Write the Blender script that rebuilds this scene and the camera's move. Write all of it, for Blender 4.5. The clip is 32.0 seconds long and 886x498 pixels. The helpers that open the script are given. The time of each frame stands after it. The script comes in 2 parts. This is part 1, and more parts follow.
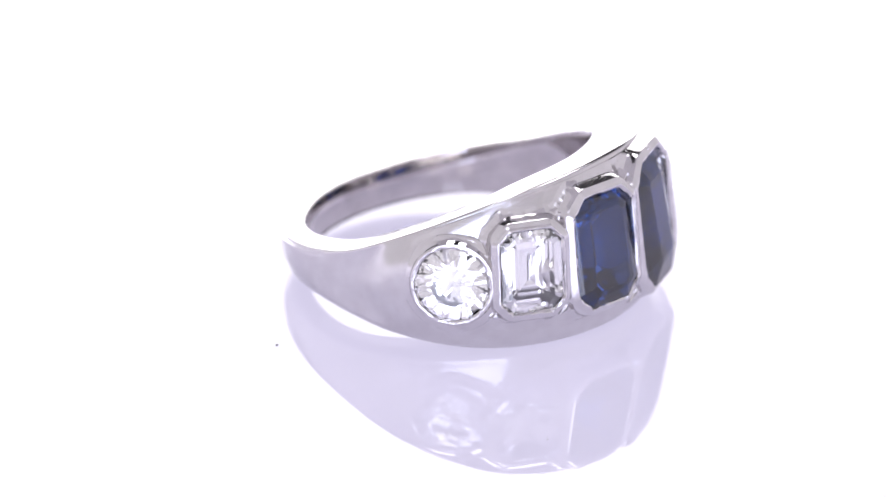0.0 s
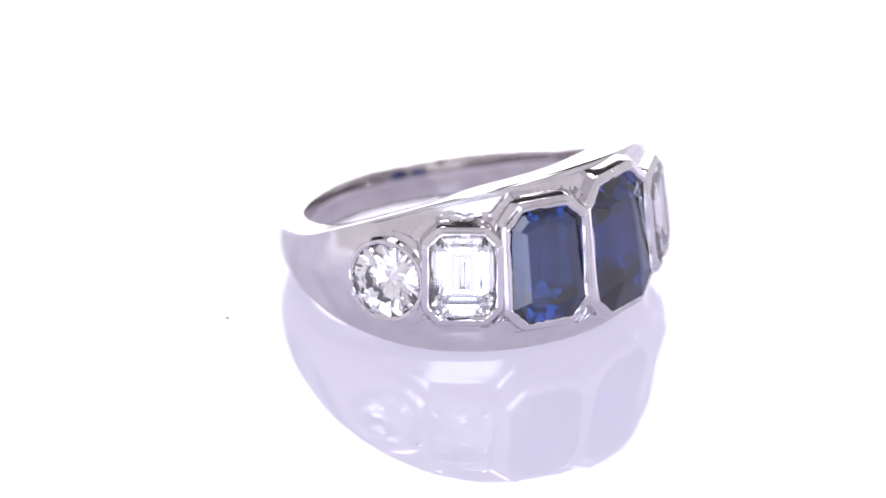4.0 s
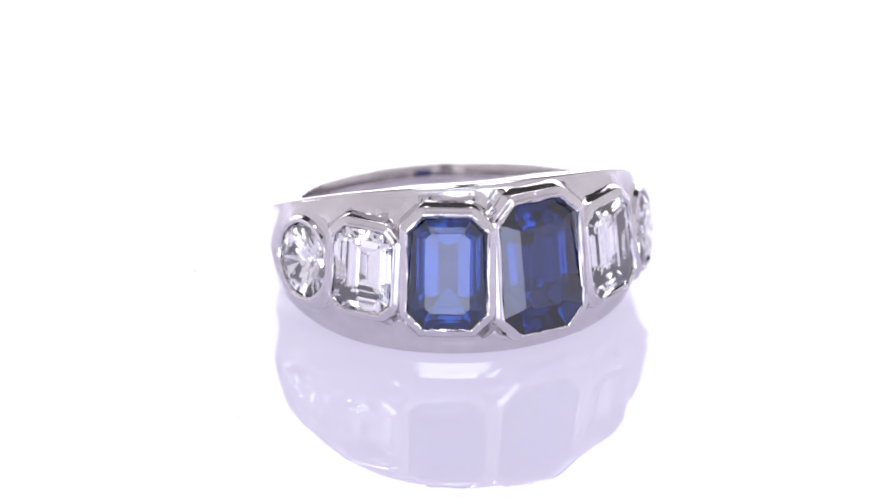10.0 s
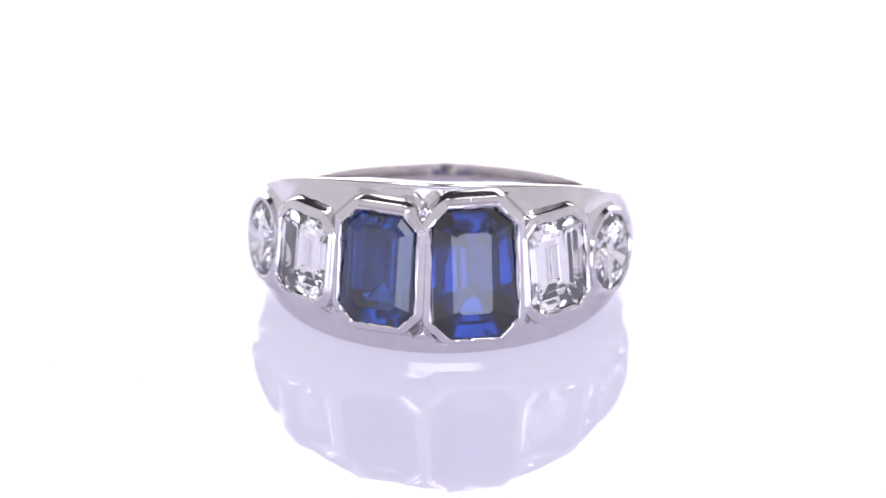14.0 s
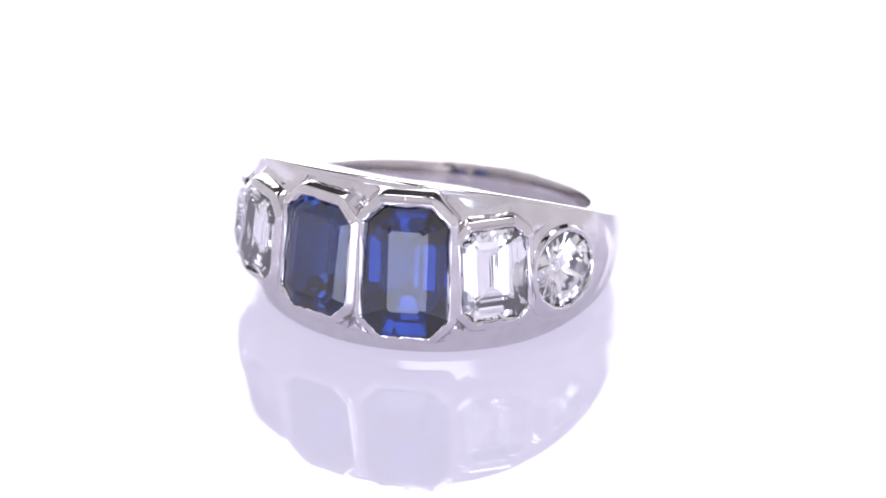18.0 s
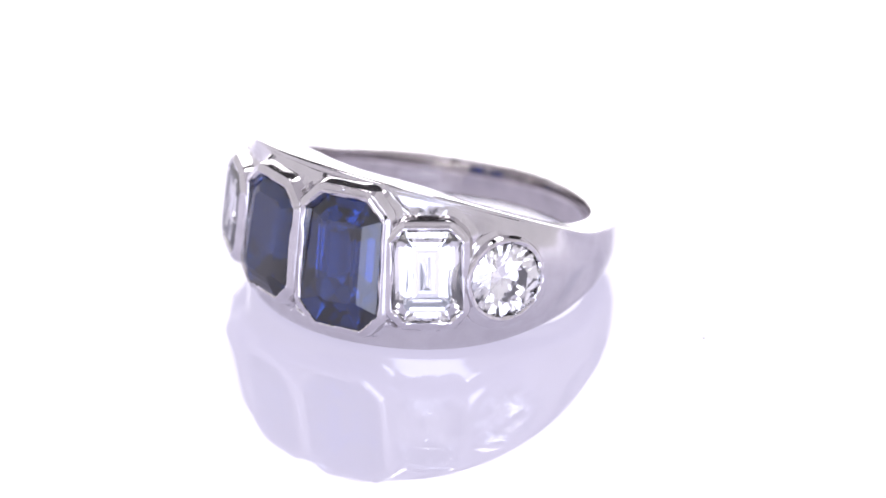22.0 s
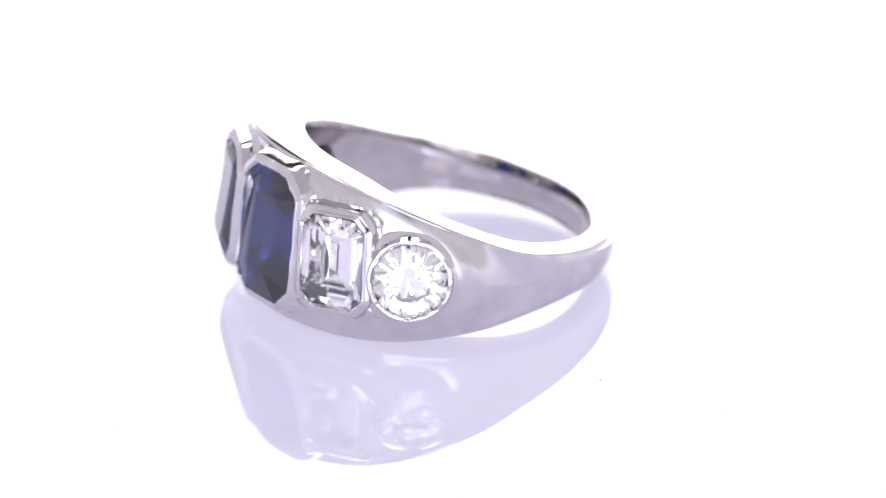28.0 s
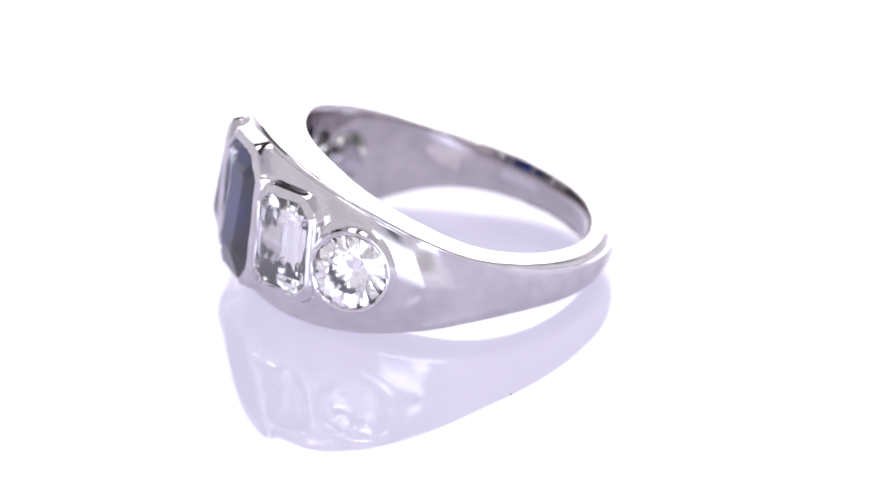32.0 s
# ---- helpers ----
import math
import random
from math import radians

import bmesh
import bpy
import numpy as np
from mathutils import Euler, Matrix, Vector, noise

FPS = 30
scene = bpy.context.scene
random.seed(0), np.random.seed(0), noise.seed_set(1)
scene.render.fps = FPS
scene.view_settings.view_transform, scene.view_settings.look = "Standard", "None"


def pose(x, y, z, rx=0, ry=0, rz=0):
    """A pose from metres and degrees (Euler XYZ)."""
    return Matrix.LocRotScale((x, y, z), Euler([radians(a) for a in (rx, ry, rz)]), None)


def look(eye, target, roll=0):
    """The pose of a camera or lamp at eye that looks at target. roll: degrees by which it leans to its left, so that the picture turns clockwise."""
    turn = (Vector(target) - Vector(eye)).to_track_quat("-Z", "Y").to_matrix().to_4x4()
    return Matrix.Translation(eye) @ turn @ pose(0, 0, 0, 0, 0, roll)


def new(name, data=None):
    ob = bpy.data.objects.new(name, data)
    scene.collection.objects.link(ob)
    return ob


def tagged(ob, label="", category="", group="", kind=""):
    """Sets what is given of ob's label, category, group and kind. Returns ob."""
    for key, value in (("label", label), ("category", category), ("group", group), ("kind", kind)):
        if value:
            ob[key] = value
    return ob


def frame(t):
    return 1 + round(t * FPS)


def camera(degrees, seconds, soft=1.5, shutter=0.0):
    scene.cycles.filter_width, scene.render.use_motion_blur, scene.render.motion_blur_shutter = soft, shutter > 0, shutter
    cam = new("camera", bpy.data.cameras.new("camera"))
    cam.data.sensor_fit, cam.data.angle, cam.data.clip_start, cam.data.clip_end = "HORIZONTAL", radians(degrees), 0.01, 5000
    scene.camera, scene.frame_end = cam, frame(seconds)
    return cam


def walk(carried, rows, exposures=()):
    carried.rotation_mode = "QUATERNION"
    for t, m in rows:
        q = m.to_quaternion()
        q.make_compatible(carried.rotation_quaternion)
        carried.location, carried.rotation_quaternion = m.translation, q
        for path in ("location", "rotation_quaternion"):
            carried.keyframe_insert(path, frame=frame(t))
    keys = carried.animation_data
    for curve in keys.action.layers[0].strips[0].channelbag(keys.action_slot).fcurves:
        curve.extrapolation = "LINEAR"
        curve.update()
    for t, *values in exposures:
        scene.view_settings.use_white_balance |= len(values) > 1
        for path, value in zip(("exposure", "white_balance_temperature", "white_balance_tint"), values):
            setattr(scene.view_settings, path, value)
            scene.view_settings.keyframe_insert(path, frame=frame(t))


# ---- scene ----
# Macro view of a gem-set ring on a slowly turning white turntable inside a light tent.
# One fixed camera; the turntable and the ring on it turn clockwise at a steady rate.
MM = 0.001
RATE = 4.3056          # degrees per second
T0 = 13.0              # the moment at which the ring faces the camera

cam = camera(11.194, 32.0, soft=1.6)
EYE = Vector((0.0, -218.48, 103.48)) * MM
AIM = EYE + Vector((-0.001607, 0.904231, -0.427041))
cam.data.dof.use_dof = True
cam.data.dof.focus_distance = 0.2300
cam.data.dof.aperture_fstop = 34.0
walk(cam, [(0.0, look(EYE, AIM)), (32.0, look(EYE, AIM))], exposures=[(0.0, 0.0), (32.0, 0.0)])

# ---- world: dim room outside the tent ----
world = bpy.data.worlds.new("studio_room")
scene.world = world
world.use_nodes = True
world.node_tree.nodes["Background"].inputs[0].default_value = (0.30, 0.27, 0.33, 1)
world.node_tree.nodes["Background"].inputs[1].default_value = 0.25

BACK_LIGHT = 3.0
TOP_LIGHT = 6.6
SIDE_LIGHT = 0.52
SOFTBOX_LIGHT = 0.55
FRONT_LIGHT = 0.50
UPPER_FRONT_LIGHT = 0.52
LOW_LIGHT = 4.3
TABLE_GLOW = 0.64
KEY_LIGHT = 4.0


# ---- materials ----
def material(name):
    m = bpy.data.materials.new(name)
    m.use_nodes = True
    nt = m.node_tree
    return m, nt, nt.nodes["Principled BSDF"]


def node(nt, kind, **inputs):
    n = nt.nodes.new(kind)
    for k, v in inputs.items():
        n.inputs[k.replace("_", " ")].default_value = v
    return n


def ramp(nt, src, stops):
    r = nt.nodes.new("ShaderNodeValToRGB")
    els = r.color_ramp.elements
    while len(els) < len(stops):
        els.new(0.5)
    for e, (p, c) in zip(els, stops):
        e.position, e.color = p, (*c, 1)
    nt.links.new(src, r.inputs[0])
    return r.outputs[0]


def rough_by(nt, bsdf, coord, scale, lo, hi, detail=4.0):
    n = node(nt, "ShaderNodeTexNoise", Scale=scale, Detail=detail)
    nt.links.new(coord, n.inputs["Vector"])
    m = nt.nodes.new("ShaderNodeMapRange")
    m.inputs[3].default_value, m.inputs[4].default_value = lo, hi
    nt.links.new(n.outputs[0], m.inputs[0])
    nt.links.new(m.outputs[0], bsdf.inputs["Roughness"])
    return n


def bump_by(nt, bsdf, height, strength, distance):
    b = nt.nodes.new("ShaderNodeBump")
    b.inputs["Strength"].default_value = strength
    b.inputs["Distance"].default_value = distance
    nt.links.new(height, b.inputs["Height"])
    nt.links.new(b.outputs[0], bsdf.inputs["Normal"])


def metal(name, lo, hi, bump, dull=(0.63, 0.612, 0.618), bright=(0.695, 0.677, 0.683)):
    m, nt, b = material(name)
    co = nt.nodes.new("ShaderNodeTexCoord").outputs["Object"]
    b.inputs["Metallic"].default_value = 1.0
    n = rough_by(nt, b, co, 900.0, lo, hi)
    tone = ramp(nt, n.outputs[0], [(0.3, dull), (0.7, bright)])
    nt.links.new(tone, b.inputs["Base Color"])
    big = node(nt, "ShaderNodeTexNoise", Scale=420.0, Detail=2.0)
    nt.links.new(co, big.inputs["Vector"])
    bump_by(nt, b, big.outputs[0], bump, 0.0002)
    return m


BAND = metal("band_white_gold", 0.14, 0.18, 0.006)
# darker copy of the gold: the finger hole's shade put into its colour
INSIDE = metal("shaded_white_gold", 0.02, 0.05, 0.015, (0.52, 0.49, 0.49), (0.60, 0.57, 0.57))
# lighter copy of the gold: brightness behind the stones put into its colour
SEAT = metal("brightened_seat", 0.08, 0.2, 0.1, (0.80, 0.785, 0.80), (0.86, 0.845, 0.86))
BURNISHED = metal("burnished_white_gold", 0.05, 0.12, 0.14, (0.62, 0.602, 0.61), (0.70, 0.682, 0.69))
CHASED = metal("chased_white_gold", 0.10, 0.26, 0.5)


def stone(name, ior, tint):
    m, nt, b = material(name)
    b.inputs["Base Color"].default_value = (*tint, 1)
    b.inputs["Transmission Weight"].default_value = 1.0
    b.inputs["IOR"].default_value = ior
    b.inputs["Roughness"].default_value = 0.0
    return m, nt, b


DIAMOND = stone("diamond", 2.42, (1.0, 1.0, 1.0))[0]


def coloured_stone(name, ior, tint):
    """A stone whose body colour is slightly zoned."""
    m, nt, b = stone(name, ior, tint)
    co = nt.nodes.new("ShaderNodeTexCoord").outputs["Object"]
    b.inputs["Specular IOR Level"].default_value = 0.24
    n = node(nt, "ShaderNodeTexNoise", Scale=330.0, Detail=2.0)
    nt.links.new(co, n.inputs["Vector"])
    nt.links.new(ramp(nt, n.outputs[0], [(0.35, tuple(0.72 * v for v in tint)), (0.65, tuple(1.15 * v for v in tint))]), b.inputs["Base Color"])
    return m


SAPPHIRE = coloured_stone("blue_sapphire", 1.77, (0.0045, 0.025, 0.124))
SAPPHIRE_DEEP = coloured_stone("deep_blue_sapphire", 1.77, (0.0045, 0.022, 0.134))


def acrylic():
    """Milky acrylic with an even glow added, which hides the ring's contact shadow."""
    m, nt, b = material("glowing_glossy_white_acrylic")
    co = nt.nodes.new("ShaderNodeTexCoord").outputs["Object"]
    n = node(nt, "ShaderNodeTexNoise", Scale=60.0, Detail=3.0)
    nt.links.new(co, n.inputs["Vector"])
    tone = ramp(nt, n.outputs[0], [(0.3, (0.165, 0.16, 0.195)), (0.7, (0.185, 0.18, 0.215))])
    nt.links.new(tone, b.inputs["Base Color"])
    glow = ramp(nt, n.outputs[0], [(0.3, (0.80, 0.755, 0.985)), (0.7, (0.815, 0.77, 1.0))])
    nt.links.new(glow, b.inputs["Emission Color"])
    b.inputs["Emission Strength"].default_value = TABLE_GLOW
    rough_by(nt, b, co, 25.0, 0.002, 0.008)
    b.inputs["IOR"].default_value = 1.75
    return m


def cloth(name, tone):
    m, nt, b = material(name)
    co = nt.nodes.new("ShaderNodeTexCoord").outputs["Object"]
    n = node(nt, "ShaderNodeTexNoise", Scale=30.0, Detail=5.0)
    nt.links.new(co, n.inputs["Vector"])
    c = ramp(nt, n.outputs[0], [(0.3, tuple(0.94 * v for v in tone)), (0.7, tone)])
    nt.links.new(c, b.inputs["Base Color"])
    b.inputs["Roughness"].default_value = 0.9
    w = node(nt, "ShaderNodeTexNoise", Scale=1500.0, Detail=2.0)
    nt.links.new(co, w.inputs["Vector"])
    bump_by(nt, b, w.outputs[0], 0.2, 0.0005)
    return m


def glowing(name, colour, strength):
    """A lit diffuser, a little uneven as cloth is."""
    m, nt, b = material(name)
    b.inputs["Base Color"].default_value = (0.35, 0.34, 0.36, 1)
    b.inputs["Emission Color"].default_value = (*colour, 1)
    b.inputs["Roughness"].default_value = 0.6
    co = nt.nodes.new("ShaderNodeTexCoord").outputs["Object"]
    n = node(nt, "ShaderNodeTexNoise", Scale=9.0, Detail=2.0)
    nt.links.new(co, n.inputs["Vector"])
    f = nt.nodes.new("ShaderNodeMapRange")
    f.inputs[3].default_value, f.inputs[4].default_value = 0.93 * strength, 1.07 * strength
    nt.links.new(n.outputs[0], f.inputs[0])
    nt.links.new(f.outputs[0], b.inputs["Emission Strength"])
    return m


def dust():
    m, nt, b = material("grey_dust")
    b.inputs["Base Color"].default_value = (0.25, 0.24, 0.26, 1)
    b.inputs["Roughness"].default_value = 0.9
    return m


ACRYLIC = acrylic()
DUST = dust()
TENT = cloth("white_tent_cloth", (0.80, 0.78, 0.82))
DARK = cloth("black_tent_cloth", (0.03, 0.028, 0.03))
BACK_GLOW = glowing("backlit_white_panel", (1.0, 0.985, 1.0), BACK_LIGHT)
TOP_GLOW = glowing("led_panel_diffuser", (0.985, 0.965, 1.0), TOP_LIGHT)
SIDE_GLOW = glowing("side_panel_diffuser", (0.97, 0.93, 1.0), SIDE_LIGHT)
SOFTBOX_GLOW = glowing("softbox_diffuser", (0.97, 0.93, 1.0), SOFTBOX_LIGHT)
LOW_GLOW = glowing("low_light_diffuser", (0.72, 0.77, 1.0), LOW_LIGHT)
UPPER_GLOW = glowing("upper_front_diffuser", (0.97, 0.93, 1.0), UPPER_FRONT_LIGHT)
KEY_GLOW = glowing("key_light_diffuser", (0.82, 0.86, 1.0), KEY_LIGHT)
FRONT_GLOW = glowing("front_panel_diffuser", (0.97, 0.93, 1.0), FRONT_LIGHT)


# ---- mesh helpers (lengths in mm, turned into metres on linking) ----
def part(name, bm, mat, parent=None, label="", smooth=0.0, mm=True):
    bmesh.ops.recalc_face_normals(bm, faces=bm.faces[:])
    if mm:
        bmesh.ops.scale(bm, vec=(MM, MM, MM), verts=bm.verts[:])
    me = bpy.data.meshes.new(name)
    bm.to_mesh(me)
    bm.free()
    me.materials.append(mat)
    if smooth:
        me.polygons.foreach_set("use_smooth", [True] * len(me.polygons))
        me.set_sharp_from_angle(angle=radians(smooth))
    ob = new(name, me)
    if parent:
        ob.parent = parent
    if label:
        tagged(ob, label)
    return ob


def box(x0, y0, z0, x1, y1, z1, bevel=0.0):
    bm = bmesh.new()
    bmesh.ops.create_cube(bm, size=1.0)
    for v in bm.verts:
        v.co = Vector(((x0 + x1) / 2 + v.co.x * (x1 - x0), (y0 + y1) / 2 + v.co.y * (y1 - y0), (z0 + z1) / 2 + v.co.z * (z1 - z0)))
    if bevel:
        bmesh.ops.bevel(bm, geom=bm.edges[:], offset=bevel, segments=3, profile=0.5, affect="EDGES")
    return bm


def skin(loops, closed=False, caps=True):
    """A surface over loops of equally many points."""
    bm = bmesh.new()
    rows = [[bm.verts.new(p) for p in loop] for loop in loops]
    n = len(rows[0])
    pairs = list(zip(rows, rows[1:])) + ([(rows[-1], rows[0])] if closed else [])
    for a, b in pairs:
        for i in range(n):
            bm.faces.new((a[i], a[(i + 1) % n], b[(i + 1) % n], b[i]))
    if caps and not closed:
        bm.faces.new(rows[0][::-1])
        bm.faces.new(rows[-1])
    return bm


def blend(x, table):
    """Smooth value of a table of (x, value) rows at x."""
    if x <= table[0][0]:
        return table[0][1]
    for (a, va), (b, vb) in zip(table, table[1:]):
        if x <= b:
            k = (x - a) / (b - a)
            i = table.index((a, va))
            pa = table[max(i - 1, 0)]
            pb = table[min(i + 2, len(table) - 1)]
            ma = (vb - pa[1]) / (b - pa[0]) * (b - a)
            mb = (pb[1] - va) / (pb[0] - a) * (b - a)
            k2, k3 = k * k, k * k * k
            return (2 * k3 - 3 * k2 + 1) * va + (k3 - 2 * k2 + k) * ma + (-2 * k3 + 3 * k2) * vb + (k3 - k2) * mb
    return table[-1][1]


# ---- light tent ----
def disc(r, z0, z1, bevel, n=160):
    prof = [(r - bevel, z0), (r, z0 + bevel), (r, z1 - bevel), (r - 0.3 * bevel, z1 - 0.3 * bevel), (r - bevel, z1)]
    return skin([[(a * math.cos(2 * math.pi * i / n), a * math.sin(2 * math.pi * i / n), z) for i in range(n)] for a, z in prof])


def tent():
    floor = part("floor", box(-420, -420, -30, 420, 300, -20), TENT)
    tagged(floor, "white cloth floor of the light tent", "floor", kind="structure")
    wall = part("wall_back", box(-420, 292, -20, 420, 300, 520), DARK)
    tagged(wall, "black cloth back wall of the tent", "wall", kind="structure")
    for name, x0, x1 in (("wall_back_left", -420, -165), ("wall_back_right", 165, 420)):
        w = part(name, box(x0, 286, -20, x1, 292, 198), SIDE_GLOW)
        tagged(w, "softly lit white panel beside the backdrop", "wall", kind="structure")
    back = part("backdrop", box(-165, 286, -20, 165, 292, 198), BACK_GLOW)
    tagged(back, "evenly backlit white backdrop panel", "backdrop", kind="structure")
    for name, x in (("wall_left", -430), ("wall_right", 420)):
        w = part(name, box(x, -420, -20, x + 10, 300, 520), SIDE_GLOW)
        tagged(w, "softly lit white side wall of the tent", "wall", kind="structure")
    front = part("wall_front", box(-420, -430, -20, 420, -420, 200), FRONT_GLOW)
    tagged(front, "softly lit grey cloth front of the tent", "wall", kind="structure")
    front = part("wall_front_upper", box(-420, -430, 200, 420, -420, 520), UPPER_GLOW)
    tagged(front, "brightly lit white upper front of the tent", "wall", kind="structure")
    top = part("ceiling", box(-430, -430, 520, 430, 300, 530), TENT)
    tagged(top, "white cloth ceiling of the tent", "ceiling", kind="structure")
    gap = part("roof_opening", box(-40, -230, 514, 40, 284, 520), DARK)
    tagged(gap, "black open slot in the roof of the tent", "opening", kind="structure")
    for sx in (-1, 1):
        lamp = new("ceiling_light")
        tagged(lamp, "bright white LED bar under the tent roof", "light", group="LED bars under the roof")
        lamp.matrix_basis = pose(sx * 0.095, 0.150, 0)
        part("housing", box(-55, -126, 506, 55, 126, 520, 3), TENT, lamp, "white lamp housing")
        part("diffuser", box(-51, -120, 502, 51, 120, 506), TOP_GLOW, lamp, "glowing white diffuser")
    low = new("strip_light")
    tagged(low, "wide white strip light standing below the camera lens", "light")
    low.matrix_basis = pose(0, -0.300, -0.020)
    part("housing", box(-114, -18, 6, 114, -4, 98, 3), TENT, low, "white lamp housing")
    part("diffuser", box(-112, -4, 8, 112, 0, 96), LOW_GLOW, low, "glowing white diffuser")
    for x in (-80, 80):
        part("foot", box(x - 6, -40, 0, x + 6, 4, 6, 1), TENT, low)
    key = new("key_light")
    tagged(key, "small bright LED lamp on an arm above the camera", "light")
    key.matrix_basis = look((0.012, -0.335, 0.262), (0, 0, 0.005))
    part("housing", box(-58, -34, 2, 58, 34, 20, 4), TENT, key, "white lamp housing")
    part("diffuser", box(-54, -30, -2, 54, 30, 2), KEY_GLOW, key, "glowing white diffuser")
    part("arm", box(-5, -5, 20, 5, 5, 68, 1), TENT, key)
    for sx in (-1, 1):
        soft = new("softbox")
        tagged(soft, "upright white softbox with a glowing face", "light", group="softboxes beside the camera")
        soft.matrix_basis = pose(sx * 0.215, -0.315, 0.0, 0, 0, sx * 34)
        part("housing", box(-117, -40, 104, 117, -4, 482, 4), TENT, soft, "white fabric housing")
        part("diffuser", box(-120, -4, 105, 120, 0, 485), SOFTBOX_GLOW, soft, "glowing white diffuser")
        part("pole", disc(6, -20, 104, 1.0, 16), TENT, soft)


tent()


def studio_camera():
    """The camera that the polished metal mirrors, on its stand."""
    fwd = (AIM - EYE).normalized()
    m = look(EYE - fwd * 0.005, AIM)
    c = new("studio_camera")
    tagged(c, "white studio camera with a long macro lens on a stand", "camera")
    c.matrix_basis = m
    n = 48

    def tube(rows):
        return skin([[(r * math.cos(2 * math.pi * i / n), r * math.sin(2 * math.pi * i / n), z) for i in range(n)] for r, z in rows])

    part("body", box(-62, -45, 95, 62, 45, 150, 8), TENT, c)
    barrel = part("lens_barrel", tube([(30, 95), (30, 62), (36, 58), (36, 12), (38, 10), (38, 1), (37, 0)]), TENT, c, smooth=35)
    part("focus_ring", tube([(36.2, 50), (37.6, 48), (37.6, 28), (36.2, 26)]), DARK, barrel, "black rubber focus ring", smooth=35)
    part("front_glass", tube([(22, 0.0), (22, -0.6), (20, -0.9), (12, -1.2), (3, -1.3)]), DARK, barrel, "dark front lens", smooth=35)
    stand = new("camera_stand")
    tagged(stand, "white column stand under the camera", "stand")
    top = m @ Vector((0, -0.045, 0.12))
    stand.matrix_basis = pose(top.x, top.y, -0.020)
    h = top.z / MM + 20
    part("base_plate", disc(60, 0, 10, 2.0, 48), TENT, stand, smooth=30)
    part("column", disc(12, 10, h - 12, 1.0, 32), TENT, stand, smooth=30)
    part("head", box(-20, -20, h - 14, 20, 20, h + 4, 3), TENT, stand)


studio_camera()


# ---- turntable ----
TABLE_Z = -0.59        # the ring touches the platter with the inner edge of its lower side face


def turntable():
    t = new("turntable")
    tagged(t, "round glossy white acrylic turntable with an added even glow, a few dust specks", "turntable")
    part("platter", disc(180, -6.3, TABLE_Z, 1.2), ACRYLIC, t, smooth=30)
    part("base", disc(120, -20, -6.3, 2.0), TENT, t, "white turntable base", smooth=30)
    rnd = random.Random(5)
    specks = [(-13.6, 1.6, 0.085), (-21.6, -3.5, 0.04), (-19.2, -13.95, 0.045), (-14.5, -15.6, 0.045), (16.18, 0.77, 0.07),
              (22.2, 4.6, 0.045), (-22.5, 4.9, 0.035), (10.6, -23.4, 0.045)]
    for x, y, s in specks:
        bm = bmesh.new()
        bmesh.ops.create_icosphere(bm, subdivisions=1, radius=s)
        for v in bm.verts:
            v.co *= rnd.uniform(0.6, 1.2)
            v.co.z *= 0.5
            v.co += Vector((x, y, TABLE_Z + s * 0.4))
        part("dust_speck", bm, DUST, t)
    return t


TABLE = turntable()

# ---- the ring ----
CX, CY = -0.2, -0.9    # centre of the finger hole
HOLE_Y, HOLE_R = -0.2, 7.65    # the round finger hole lies a little behind the middle, so the head is thick
TOP = [(-11.5, 9.35), (-10.4, 8.87), (-8.0, 7.92), (-5.7, 6.8), (-3.0, 5.45), (0.0, 4.02), (2.5, 3.22), (5.0, 2.55), (7.3, 2.02), (9.0, 1.85)]
BOT = [(-11.5, -0.13), (-8.0, -0.13), (-6.0, 0.0), (-3.0, 0.34), (0.0, 0.66), (3.0, 0.70), (6.0, 0.42), (9.0, 0.06)]
R_MID = [(0, 10.35), (45, 10.35), (62, 10.38), (72, 10.36), (79, 10.27), (83, 10.07), (87, 9.82), (90, 9.67), (94, 9.58), (100, 9.54), (110, 9.54), (125, 9.56), (150, 9.66), (180, 9.68)]
R_EDGE = [(0, 9.92), (50, 9.86), (72, 9.76), (84, 9.68), (94, 9.54), (110, 9.39), (140, 9.42), (180, 9.42)]
UNDER = 0.45      # the lower side face falls towards the finger hole by this much

# name, centre, turn of its axis, width, height, corner cut, kind
GEMS = [("diamond", (-9.27, -6.39, 3.60), -155.0, 3.98, 3.98, 0, "round"),
        ("diamond", (-6.85, -9.63, 4.28), -128.5, 3.40, 4.45, 0.62, "step"),
        ("sapphire", (-2.81, -11.50, 4.56), -105.0, 4.14, 6.06, 0.85, "step"),
        ("sapphire", (2.08, -11.48, 4.47), -77.5, 4.54, 7.05, 1.00, "step"),
        ("diamond", (6.22, -9.65, 4.16), -51.0, 3.60, 4.95, 0.65, "step"),
        ("diamond", (8.82, -6.47, 3.54), -25.0, 4.02, 4.02, 0, "round")]
LEAN = 7.0
TILT = math.tan(radians(5.0))      # the ring lies on its side, its axis leaning back


def gem_pose(c, az):
    """x along the band, y up the stone, z out of the ring."""
    n = Vector((math.cos(radians(LEAN)) * math.cos(radians(az)), math.cos(radians(LEAN)) * math.sin(radians(az)), math.sin(radians(LEAN))))
    r = Vector((-math.sin(radians(az)), math.cos(radians(az)), 0))
    u = n.cross(r)
    m = Matrix((r, u, n)).transposed().to_4x4()
    m.translation = c
    return m


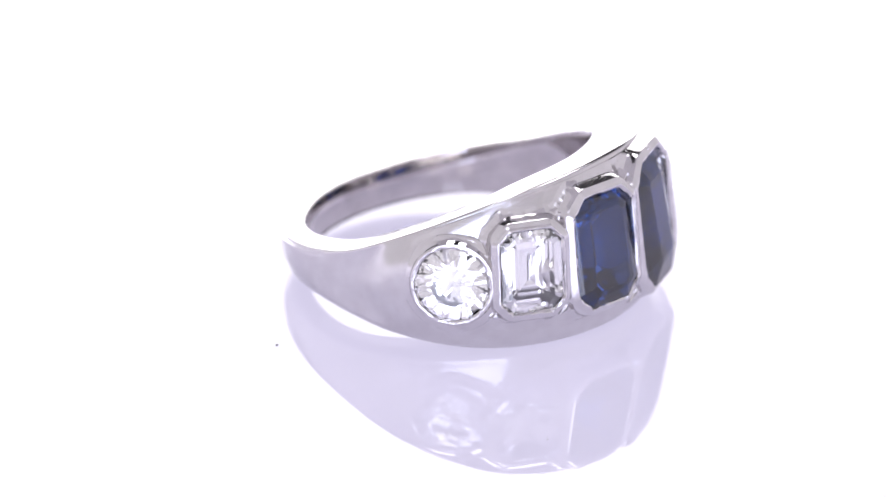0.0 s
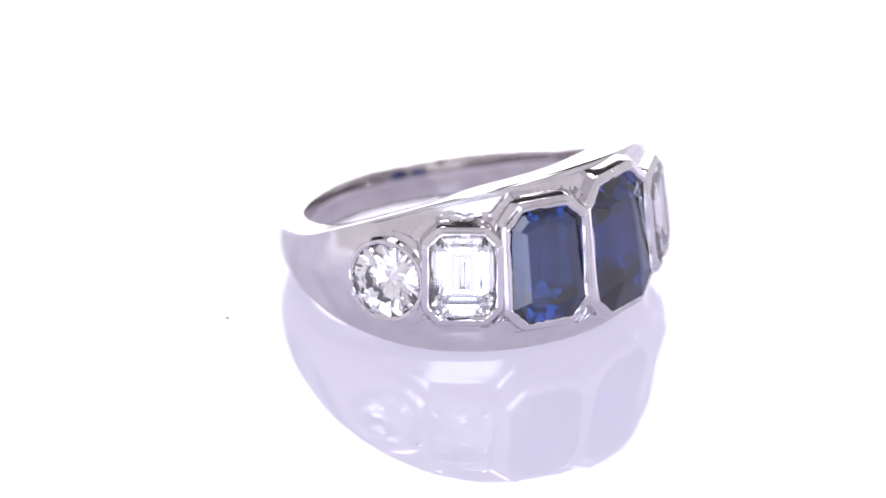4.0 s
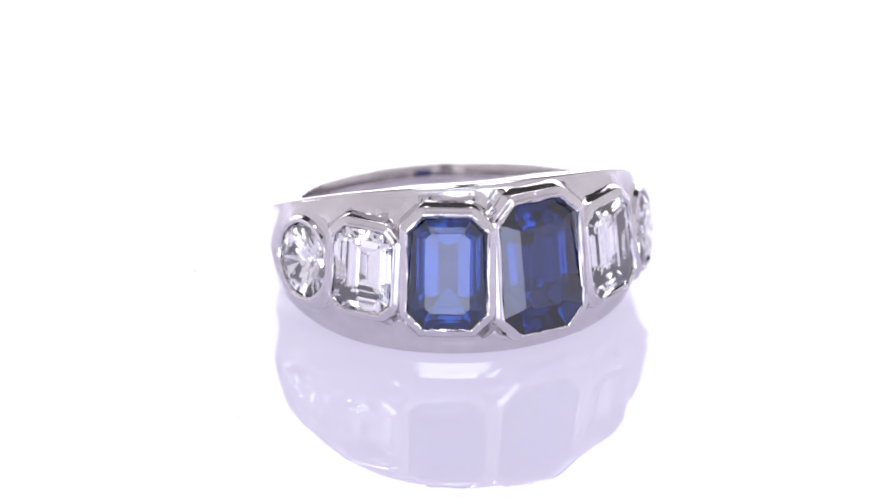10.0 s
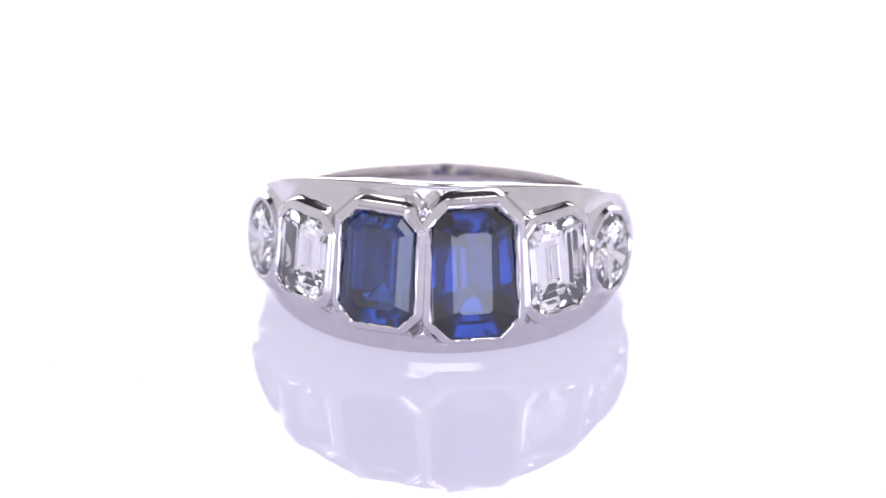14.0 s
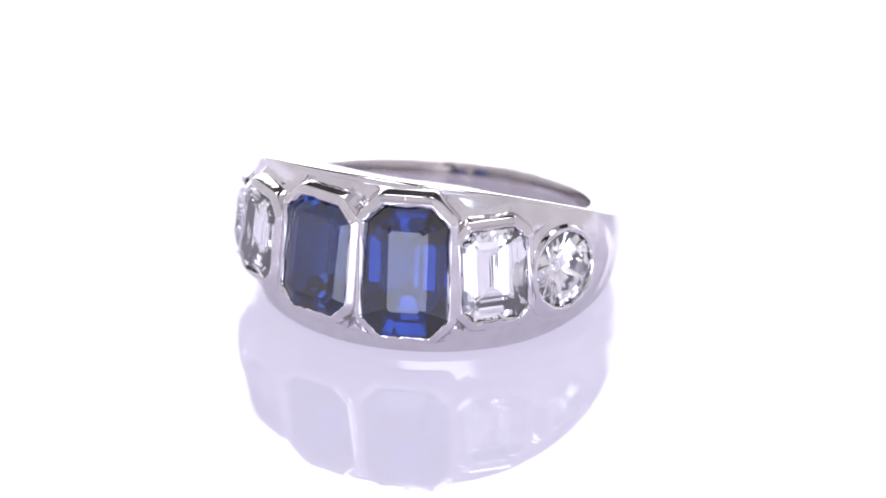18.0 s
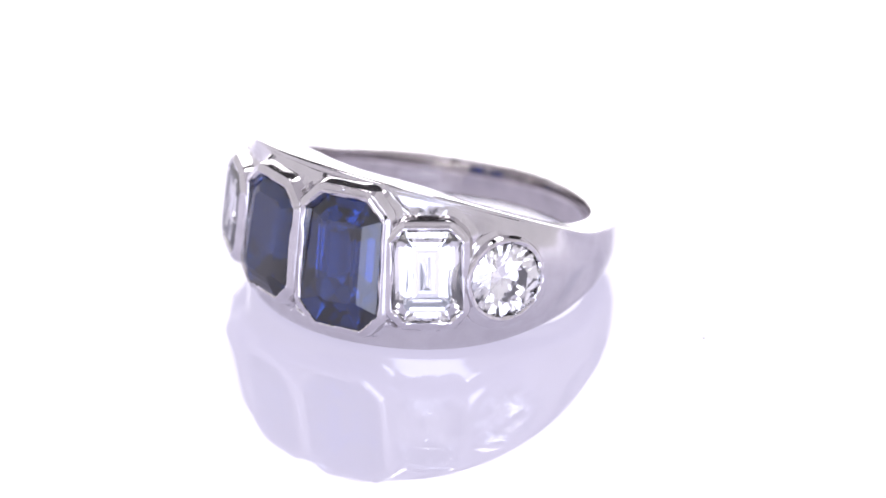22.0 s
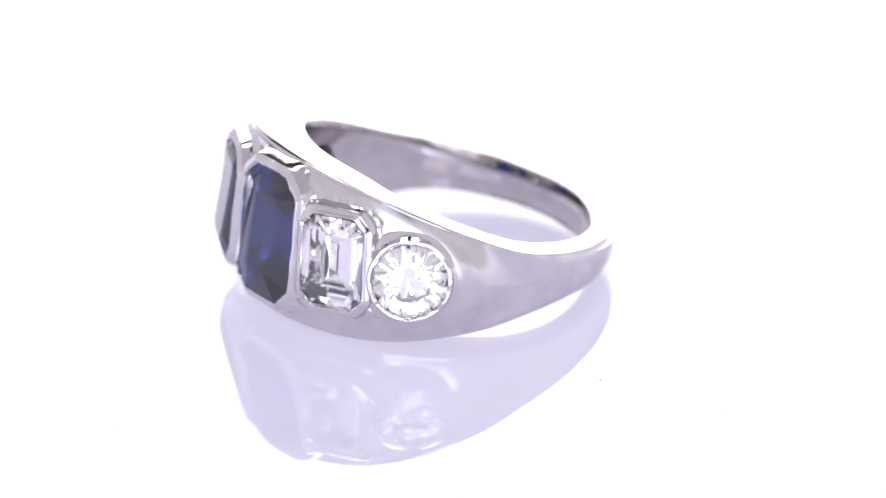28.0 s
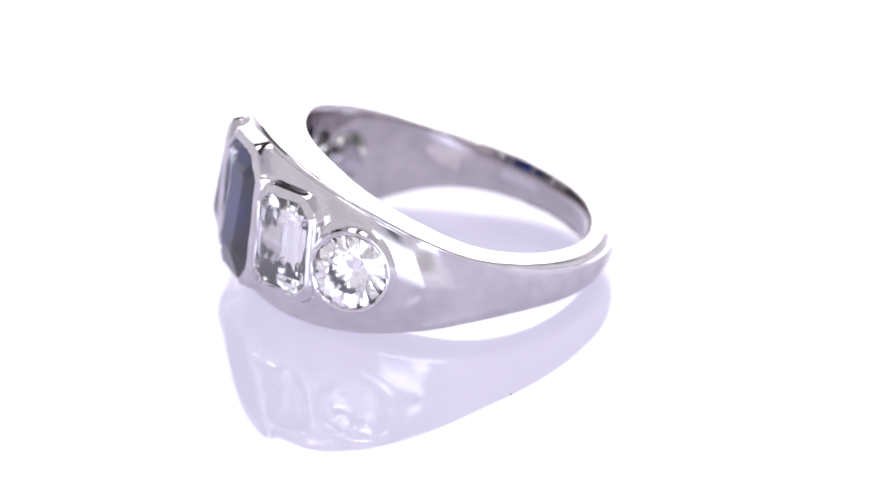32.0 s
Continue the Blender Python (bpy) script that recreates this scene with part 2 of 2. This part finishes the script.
def outline(w, h, cut, kind, off=0.0, scale=1.0, n=64):
    """Points round a stone, moved outwards by off."""
    if kind == "round":
        return [((w / 2 * scale + off) * math.cos(2 * math.pi * i / n), (h / 2 * scale + off) * math.sin(2 * math.pi * i / n)) for i in range(n)]
    a, b, c = w / 2 * scale + off, h / 2 * scale + off, cut * scale + off * 0.586
    return [(a, -b + c), (a, b - c), (a - c, b), (-a + c, b), (-a, b - c), (-a, -b + c), (-a + c, -b), (a - c, -b)]


def soft_outline(w, h, cut, kind, off, scale=1.0, round_r=0.12, steps=4):
    """The outline with its corners rounded a little and its long sides divided."""
    pts = outline(w, h, cut, kind, off, scale)
    if kind == "round":
        return pts
    out = []
    n = len(pts)
    for i in range(n):
        p0, p, p1 = Vector(pts[i - 1]), Vector(pts[i]), Vector(pts[(i + 1) % n])
        a, b = p + (p0 - p).normalized() * round_r, p + (p1 - p).normalized() * round_r
        for k in range(steps + 1):
            t = k / steps
            out.append(tuple((1 - t) ** 2 * a + 2 * t * (1 - t) * p + t * t * b))
        q = p1 + (p - p1).normalized() * round_r
        for k in range(1, 6):
            out.append(tuple(b.lerp(q, k / 6)))
    return out


def step_cut(w, h, cut, crown, pav, rows, steps=((0.26, -0.36), (0.52, -0.66), (0.76, -0.86))):
    """Step-cut stone: table, three crown steps, girdle, four pavilion steps down to a keel."""
    rows = [(o, k * crown) for o, k in rows] + [(0.0, 0.05), (0.0, -0.04)]
    loops = [[(x, y, z) for x, y in outline(w, h, cut, "step", o * w)] for o, z in rows]
    for k, z in steps:
        loops.append([(x, y, -0.04 + z * pav) for x, y in outline(w, h, cut, "step", -k * w / 2)])
    keel = h / 2 - 0.93 * w / 2
    loops.append([(math.copysign(0.02, x), math.copysign(keel, y), -pav) for x, y in outline(w, h, cut, "step", -0.9 * w / 2)])
    bm = skin(loops)
    bmesh.ops.remove_doubles(bm, verts=bm.verts[:], dist=0.001)
    return bm


def long_step_cut(w, h, cut, crown, pav, keel, rows, steps):
    """Step-cut stone whose end facets run far in under the table; steps: side inset, end inset, depth, corner."""
    rows = [(o, k * crown) for o, k in rows] + [(0.0, 0.05), (0.0, -0.04)]
    loops = [[(x, y, z) for x, y in outline(w, h, cut, "step", o * w)] for o, z in rows]
    for sx, sy, d, k in steps:
        loops.append([(x, y, -0.04 - d * pav) for x, y in outline(w * (1 - sx), h * (1 - sy), cut * k, "step")])
    loops.append([(math.copysign(0.02, x), math.copysign(keel * h / 2, y), -0.04 - pav) for x, y in outline(w, h, cut, "step")])
    bm = skin(loops)
    bmesh.ops.remove_doubles(bm, verts=bm.verts[:], dist=0.001)
    return bm


def brilliant_cut(d, crown, pav):
    """Round brilliant: table, star and kite facets, girdle and pavilion mains."""
    bm = bmesh.new()
    r = d / 2
    pts = []
    for i in range(8):
        a = 2 * math.pi * i / 8
        pts.append((0.56 * r * math.cos(a), 0.56 * r * math.sin(a), crown))
        b = a + math.pi / 8
        pts.append((0.80 * r * math.cos(b), 0.80 * r * math.sin(b), crown * 0.593))
        pts.append((0.22 * r * math.cos(b), 0.22 * r * math.sin(b), -pav * 0.80))
    for i in range(16):
        a = 2 * math.pi * i / 16
        pts.append((r * math.cos(a), r * math.sin(a), 0.05))
        pts.append((r * math.cos(a), r * math.sin(a), -0.03))
    pts.append((0, 0, -pav))
    vs = [bm.verts.new(p) for p in pts]
    bmesh.ops.convex_hull(bm, input=vs)
    bmesh.ops.dissolve_limit(bm, angle_limit=radians(0.6), verts=bm.verts[:], edges=bm.edges[:])
    return bm


def edge_gap(x, y, w, h, cut, kind):
    """Distance of a point of the stone's plane from its outline, negative inside."""
    if kind == "round":
        return math.hypot(x, y) - w / 2
    ax, ay = abs(x) - w / 2, abs(y) - h / 2
    return max(ax, ay, (ax + ay + cut) * 0.7071)


def swell(p, settings):
    """Moves a point of the band's outside up to the collars that grow out of it."""
    for m, back, (w, h, cut, kind) in settings:
        q = back @ p
        if q.z < -2.5:
            continue
        wide, crest = (0.30, -0.44) if kind == "round" else (0.40, -0.46)
        d = edge_gap(q.x, q.y, w, h, cut, kind) - (0.62 if kind == "round" else 0.49)
        if d < wide and q.z < crest:
            k = 1.0 if d <= 0 else (1 - d / wide) ** 2
            rough = 0.085 * noise.noise(p * 4.2) * min(1.0, 2.5 * k) * (1 if q.y > 0 else 0.5)      # chased by hand
            p = m @ Vector((q.x, q.y, q.z + (crest - q.z) * k + rough))
    return p


def section(a):
    """The band's cross-section at an angle: degrees from the head's middle, outer edge, slope of the upper face, top, bottom, inner radius, wear."""
    sa = math.sin(a)
    off = abs((math.degrees(a) + 90 + 180) % 360 - 180)
    y = CY + 9.3 * sa
    slope = (blend(y + 0.4, TOP) - blend(y - 0.4, TOP)) / 0.8 * sa
    hw = (blend(y, TOP) - blend(y, BOT)) / 2
    zt, zb = blend(y + hw * TILT, TOP), blend(y - hw * TILT, BOT)
    du = (HOLE_Y - CY) * sa
    worn = min(1.0, max(0.0, (off - 90) / 50))      # the shank is rounded inside as well
    ri = du + math.sqrt(HOLE_R ** 2 - (HOLE_Y - CY) ** 2 + du * du) - 0.11 * worn
    return off, blend(off, R_EDGE), slope, zt, zb, ri, worn


def inside(ri, worn, zm, hw, s):
    """Radius and height of the inner surface, s from -1 at the bottom to 1 below the rounded upper edge."""
    up = hw - 0.09 if s > 0 else hw - 0.06
    return ri + (0.05 + 0.13 * worn) * s * s, zm + s * up - (UNDER - 0.06) * max(0.0, -s)


def hallmark_mesh():
    """A worn stamp inside the shank: a shallow plate with a row of unreadable marks."""
    def spot(deg, s, lift):
        a = radians(deg)
        off, re, slope, zt, zb, ri, worn = section(a)
        r, z = inside(ri, worn, (zt + zb) / 2, (zt - zb) / 2, s)
        return Vector((CX + (r - lift) * math.cos(a), CY + (r - lift) * math.sin(a) + (z - (zt + zb) / 2) * TILT, z))

    bm = bmesh.new()
    tiles = [(127.0, 144.0, -0.34, 0.16, 0.010)]
    for k in range(6):
        d = 128.3 + k * 2.6
        tiles.append((d, d + 1.6, -0.24, 0.07, 0.022))
    for d0, d1, s0, s1, lift in tiles:
        n = max(1, round((d1 - d0) / 1.5))
        rows = []
        for k in range(n + 1):
            d = d0 + (d1 - d0) * k / n
            rows.append([bm.verts.new(spot(d, s, h)) for s, h in ((s0, -0.02), (s0 + 0.03, lift), (s1 - 0.03, lift), (s1, -0.02))])
        for p, q in zip(rows, rows[1:]):
            for j in range(4):
                bm.faces.new((p[j], p[(j + 1) % 4], q[(j + 1) % 4], q[j]))
        bm.faces.new(rows[0])
        bm.faces.new(rows[-1][::-1])
    return bm


def band_mesh():
    """The band: wide at the head, tapering to a narrow shank, with flat side faces and a softly domed outside."""
    n = 640
    settings = []
    for name, c, az, w, h, cut, kind in GEMS:
        m = gem_pose(c, az)
        settings.append((m, m.inverted(), (w, h, cut, kind)))
    steps = [0.96, 0.93] + [0.9 - 1.8 * k / 32 for k in range(33)] + [-0.93, -0.96]
    loops = []
    for i in range(n):
        a = 2 * math.pi * i / n
        ca, sa = math.cos(a), math.sin(a)
        off, re, slope, zt, zb, ri, worn = section(a)
        zm, hw = (zt + zb) / 2, (zt - zb) / 2
        soft = 0.06 + 0.12 * max(0.0, 1 - off / 75) + 0.20 * min(1.0, max(0.0, (off - 110) / 60))      # the outer edge is broken at the head and worn round on the shank
        prof = []
        for s in (-0.97, -0.92, -0.85, -0.75, -0.6, -0.45, -0.3, -0.15, 0, 0.15, 0.3, 0.45, 0.6, 0.8, 1.0):
            prof.append(inside(ri, worn, zm, hw, s))
        rc = 0.09      # radius of the inner upper edge
        rx = ri + 0.05 + 0.13 * worn + rc
        prof += [(rx - rc * math.cos(radians(k)), zt - rc + rc * math.sin(radians(k))) for k in (36, 56, 74, 90)]
        prof += [((rx + re) / 2, zt), (re - 0.13 - soft, zt), (re - 0.08 - soft, zt - 0.1 * soft), (re - soft, zt - 0.36 * soft),
                 (re - 0.5 * soft, zt - 0.75 * soft), (re - 0.15 * soft, zt - 1.25 * soft), (re, zt - 2.0 * soft)]
        first = len(prof)
        for s in steps:
            bulge = (1 - abs(s) ** 2.6)
            rm = blend(min(180, off + 7 * abs(s) ** 1.2), R_MID)      # the head ends in a point on the shoulder
            z = zm + s * (hw - 0.08)
            prof.append((re + (rm - re) * bulge, min(z, zt - 2.0 * soft - 0.02 * (1 - s))))
        last = len(prof)
        prof = [(r, z + slope * (r - 9.3) * min(1.0, max(0.0, (z - zb) / (zt - zb)))) for r, z in prof]
        prof += [(re - 0.01, zb + 0.08), (re - 0.04, zb - 0.05), (re - 0.11, zb - 0.18), (re - 0.22, zb - 0.30), (re - 0.42, zb - 0.39), ((ri + re) / 2, zb - 0.42), (ri + 0.40, zb - UNDER), (ri + 0.24, zb - UNDER + 0.01), (ri + 0.13, zb - UNDER + 0.06)]
        loop = [Vector((CX + r * ca, CY + r * sa + (z - zm) * TILT, z)) for r, z in prof]
        if off < 100:
            loop[first + 2:last - 2] = [swell(p, settings) for p in loop[first + 2:last - 2]]
        loops.append(loop)
    return skin(loops, closed=True)


def placed(bm, m):
    bmesh.ops.transform(bm, matrix=m, verts=bm.verts[:])
    return bm


def drilled(bm, cutters):
    """The mesh bm with the cutters taken out of it."""
    tools = []
    me = bpy.data.meshes.new("blank")
    bmesh.ops.recalc_face_normals(bm, faces=bm.faces[:])
    bm.to_mesh(me)
    bm.free()
    ob = new("blank", me)
    for c in cutters:
        bmesh.ops.recalc_face_normals(c, faces=c.faces[:])
        cm = bpy.data.meshes.new("tool")
        c.to_mesh(cm)
        c.free()
        tool = new("tool", cm)
        tools.append(tool)
        mod = ob.modifiers.new("cut", "BOOLEAN")
        mod.operation, mod.solver, mod.object = "DIFFERENCE", "EXACT", tool
    dg = bpy.context.evaluated_depsgraph_get()
    dg.update()
    done = bpy.data.meshes.new_from_object(ob.evaluated_get(dg))
    out = bmesh.new()
    out.from_mesh(done)
    for o in (ob, *tools):
        bpy.data.objects.remove(o)
    return out


def bezel_mesh(w, h, cut, kind, depth, rnd):
    """A thin collar round a stone: outer wall, rounded rim pressed over the girdle, tapering seat inside."""
    if kind == "round":      # a low wall on a wide flat cone
        rows = [(0.72, 1.0, -depth), (0.69, 1.0, -0.46), (0.66, 1.0, -0.40), (0.60, 1.0, -0.345), (0.45, 1.0, -0.255), (0.30, 1.0, -0.175), (0.255, 1.0, -0.13), (0.20, 1.0, 0.03), (0.165, 1.0, 0.09), (0.10, 1.0, 0.11), (0.05, 1.0, 0.10)]
    else:      # a wall that leans out a little under a wide sloping rim with a burnished lip
        rows = [(0.60, 1.0, -depth), (0.555, 1.0, -0.56), (0.41, 1.0, -0.14), (0.395, 1.0, -0.095), (0.372, 1.0, -0.062), (0.35, 1.0, -0.045),
                (0.23, 1.0, 0.03), (0.13, 1.0, 0.09), (0.11, 1.0, 0.12), (0.08, 1.0, 0.135), (0.03, 1.0, 0.125)]
    rows += [(0.0, 1.0, 0.09), (-0.06, 1.0, 0.04), (-0.03, 1.0, -0.02), (-0.06, 0.99, -0.16), (-0.06, 0.94, -0.6), (0.0, 0.86, -depth)]
    loops = []
    for k, (off, sc, z) in enumerate(rows):
        pts = soft_outline(w, h, cut, kind, off, sc, 0.12 + 0.7 * max(0.0, off - 0.1))
        if k in (10, 11, 12, 13):
            pts = [(x * (1 + rnd.uniform(-0.030, 0.014)), y * (1 + rnd.uniform(-0.022, 0.010))) for x, y in pts]
        grow = 0.05 * max(0.0, min(1.0, (off - 0.05) / 0.2))      # the collar is widest above the stone
        rough = 0.03 if k in (10, 11, 12) else 0.0      # the rim was pressed over the stone by hand
        loops.append([(x, y * (1 + 2 * grow / h) if y > 0 else y, z + rnd.uniform(-rough, rough)) for x, y in pts])
    return skin(loops, closed=True)


def in_seat(p, backs):
    """Whether a point lies on the wall of the hole behind a stone."""
    for back, (name, c, az, w, h, cut, kind) in zip(backs, GEMS):
        q = back @ p
        if -5.5 < q.z < 0.3 and edge_gap(q.x, q.y, w, h, cut, kind) < 0.01:
            return True
    return False


def build_ring():
    ring = new("ring")
    tagged(ring, "polished white gold ring with two blue sapphires and four diamonds", "ring")
    rnd = random.Random(11)
    cutters = []
    for name, c, az, w, h, cut, kind in GEMS:
        m = gem_pose(c, az)
        lo = [[(x, y, z) for x, y in outline(w, h, cut, kind, o, s)] for o, s, z in ((0.0, 0.82 if name == "sapphire" else 0.66, -5.2), (0.0, 0.88, -1.9), (-0.02, 0.97, -0.2), (0.0, 1.0, 1.5))]
        cutters.append(placed(skin(lo), m))
    band = part("band", drilled(band_mesh(), cutters), BAND, ring, smooth=32)
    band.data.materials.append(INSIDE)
    band.data.materials.append(SEAT)
    # inner faces take the darkened copy, seat walls the brightened one
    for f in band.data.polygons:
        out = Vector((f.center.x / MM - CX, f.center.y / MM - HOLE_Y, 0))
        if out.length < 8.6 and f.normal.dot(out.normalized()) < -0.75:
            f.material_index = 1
        elif in_seat(f.center / MM, [gem_pose(g[1], g[2]).inverted() for g in GEMS]):
            f.material_index = 2
    for i, (name, c, az, w, h, cut, kind) in enumerate(GEMS):
        m = gem_pose(c, az)
        b = placed(bezel_mesh(w, h, cut, kind, 1.25, rnd), m)
        bezel = part("bezel", b, BURNISHED, ring, smooth=32)
        bezel.data.materials.append(SEAT)
        back = m.inverted()
        for f in bezel.data.polygons:
            q = back @ (f.center / MM)
            if q.z < -0.02 and edge_gap(q.x, q.y, w, h, cut, kind) < 0.0:
                f.material_index = 1
        if kind == "round":
            g = placed(brilliant_cut(w, 0.44, 1.72), m @ Matrix.Translation((0, 0, -0.10)) @ Matrix.Rotation(radians(11 + 9 * i), 4, "Z"))
            part("diamond", g, DIAMOND, bezel, "round brilliant-cut colourless diamond")
        elif name == "diamond":
            part("diamond", placed(step_cut(w, h, cut, 0.30, 0.49 * w, ((-0.165, 1.0), (-0.11, 0.80), (-0.05, 0.46)), ((0.2, -0.262), (0.4, -0.49), (0.6, -0.687), (0.8, -0.859))), m @ Matrix.Translation((0, 0, -0.08))), DIAMOND, bezel, "step-cut colourless diamond")
        else:
            seat = m @ Matrix.Translation((0, 0, -0.16)) @ Matrix.Rotation(radians(-4), 4, "X")
            if i == 2:
                g = step_cut(w, h, cut, 0.52, 2.15, ((-0.225, 1.0), (-0.15, 0.80), (-0.07, 0.45)))
                part("sapphire", placed(g, seat), SAPPHIRE, bezel, "step-cut blue sapphire")
                path = [(0.55, 0.42), (0.68, 0.47), (0.80, 0.52), (0.87, 0.60), (0.95, 0.59)]
                thread = [[(x + 0.012 * math.cos(k * math.pi / 2), y + 0.014 * math.sin(k * math.pi / 2), 0.32) for k in range(4)] for x, y in path]
                for k, loop in enumerate(thread):
                    thread[k] = [(x, y, z + 0.02 * (j % 2)) for j, (x, y, z) in enumerate(loop)]
                part("inclusion", placed(skin(thread), seat), DUST, bezel, "fine dark thread inside the blue stone")
            else:
                g = long_step_cut(w, h, cut, 0.54, 2.09, 0.227, ((-0.31, 1.0), (-0.245, 0.86), (-0.03, 0.16)),
                                  ((0.26, 0.296, 0.35, 0.8), (0.52, 0.482, 0.694, 0.6), (0.76, 0.564, 0.831, 0.35)))
                part("sapphire", placed(g, seat), SAPPHIRE_DEEP, bezel, "larger step-cut deep blue sapphire")
    part("hallmark", hallmark_mesh(), CHASED, band, "worn stamp with unreadable marks")
    # small chased pieces that fill the notches between neighbouring collars
    for a, b in zip(GEMS, GEMS[1:]):
        ma, mb = gem_pose(a[1], a[2]), gem_pose(b[1], b[2])
        for sy in (1, -1):
            ha, hb = a[4] / 2 - 0.55 * a[5], b[4] / 2 - 0.55 * b[5]
            if a[6] == "round":
                ha = 1.25
            if b[6] == "round":
                hb = 1.25
            hh = min(ha, hb) + 0.42
            p = (ma @ Vector((a[3] / 2 + 0.15, sy * hh, -0.42)) + mb @ Vector((-b[3] / 2 - 0.15, sy * hh, -0.42))) / 2
            m = gem_pose(p, (a[2] + b[2]) / 2)
            big = a[0] == b[0] == "sapphire"
            if sy < 0:      # a small three-sided pyramid under the collars, its ridges cut by hand
                m = m @ Matrix.Translation((0, -0.28, 0.10))
                q = 0.62 if big else 0.46
                base = [(0, 0.9 * q), (0.45 * q, 0.05 * q), (q, -0.62 * q), (0, -0.66 * q), (-q, -0.62 * q), (-0.45 * q, 0.05 * q)]
                loops = [[(x * k + rnd.uniform(-0.03, 0.03), y * k + rnd.uniform(-0.03, 0.03), z) for x, y in base] for k, z in ((1.15, -1.0), (1.0, -0.22), (0.62, -0.12), (0.22, 0.02))]
                part("gusset", placed(skin(loops), m), CHASED, ring)
                continue
            q, sides = (0.40, 4) if big else (0.34, 14)
            sizes = ((q * 1.5, -0.9), (q * 1.15, -0.12), (q, 0.03), (q * 0.82, 0.05), (q * 0.35, -0.16 if big else 0.07))
            loops = []
            for r, z in sizes:
                loops.append([(r * math.cos(k * 2 * math.pi / sides) * (1.0 + rnd.uniform(-0.05, 0.05)), r * math.sin(k * 2 * math.pi / sides) * (1.15 + rnd.uniform(-0.06, 0.06)), z) for k in range(sides)])
            part("gusset", placed(skin(loops), m), CHASED if big else BURNISHED, ring, smooth=0.0 if big else 75)
    # a bead left on the top of the larger sapphire's collar
    name, c, az, w, h, cut, kind = GEMS[3]
    bm = bmesh.new()
    bmesh.ops.create_uvsphere(bm, u_segments=20, v_segments=12, radius=0.15)
    bmesh.ops.transform(bm, matrix=gem_pose(c, az) @ Matrix.Translation((-0.1, h / 2 + 0.30, -0.06)), verts=bm.verts[:])
    part("bead", bm, BURNISHED, ring, smooth=60)
    # a row of tiny beads chased along the upper foot of the smaller sapphire's collar
    name, c, az, w, h, cut, kind = GEMS[2]
    bm = bmesh.new()
    bmesh.ops.create_icosphere(bm, subdivisions=2, radius=0.045)
    first = part("chased_bead", placed(bm, gem_pose(c, az) @ Matrix.Translation((-1.3, h / 2 + 0.56, -0.50))), BURNISHED, ring, smooth=60)
    out = gem_pose(c, az).to_3x3()
    for k in range(1, 17):
        ob = new("chased_bead", first.data)
        ob.parent = ring
        ob.location = out @ Vector((0.165 * k, rnd.uniform(-0.04, 0.04), rnd.uniform(-0.03, 0.02))) * MM
    return ring


RING = build_ring()


# ---- the turning ----
def motions():
    rows = [(t, pose(0, 0, 0, 0, 0, -RATE * (t - T0))) for t in (0.0, 8.0, 16.0, 24.0, 32.0)]
    walk(RING, rows)
    walk(TABLE, [(t, pose(0, 0.00059, 0) @ m) for t, m in rows])


motions()
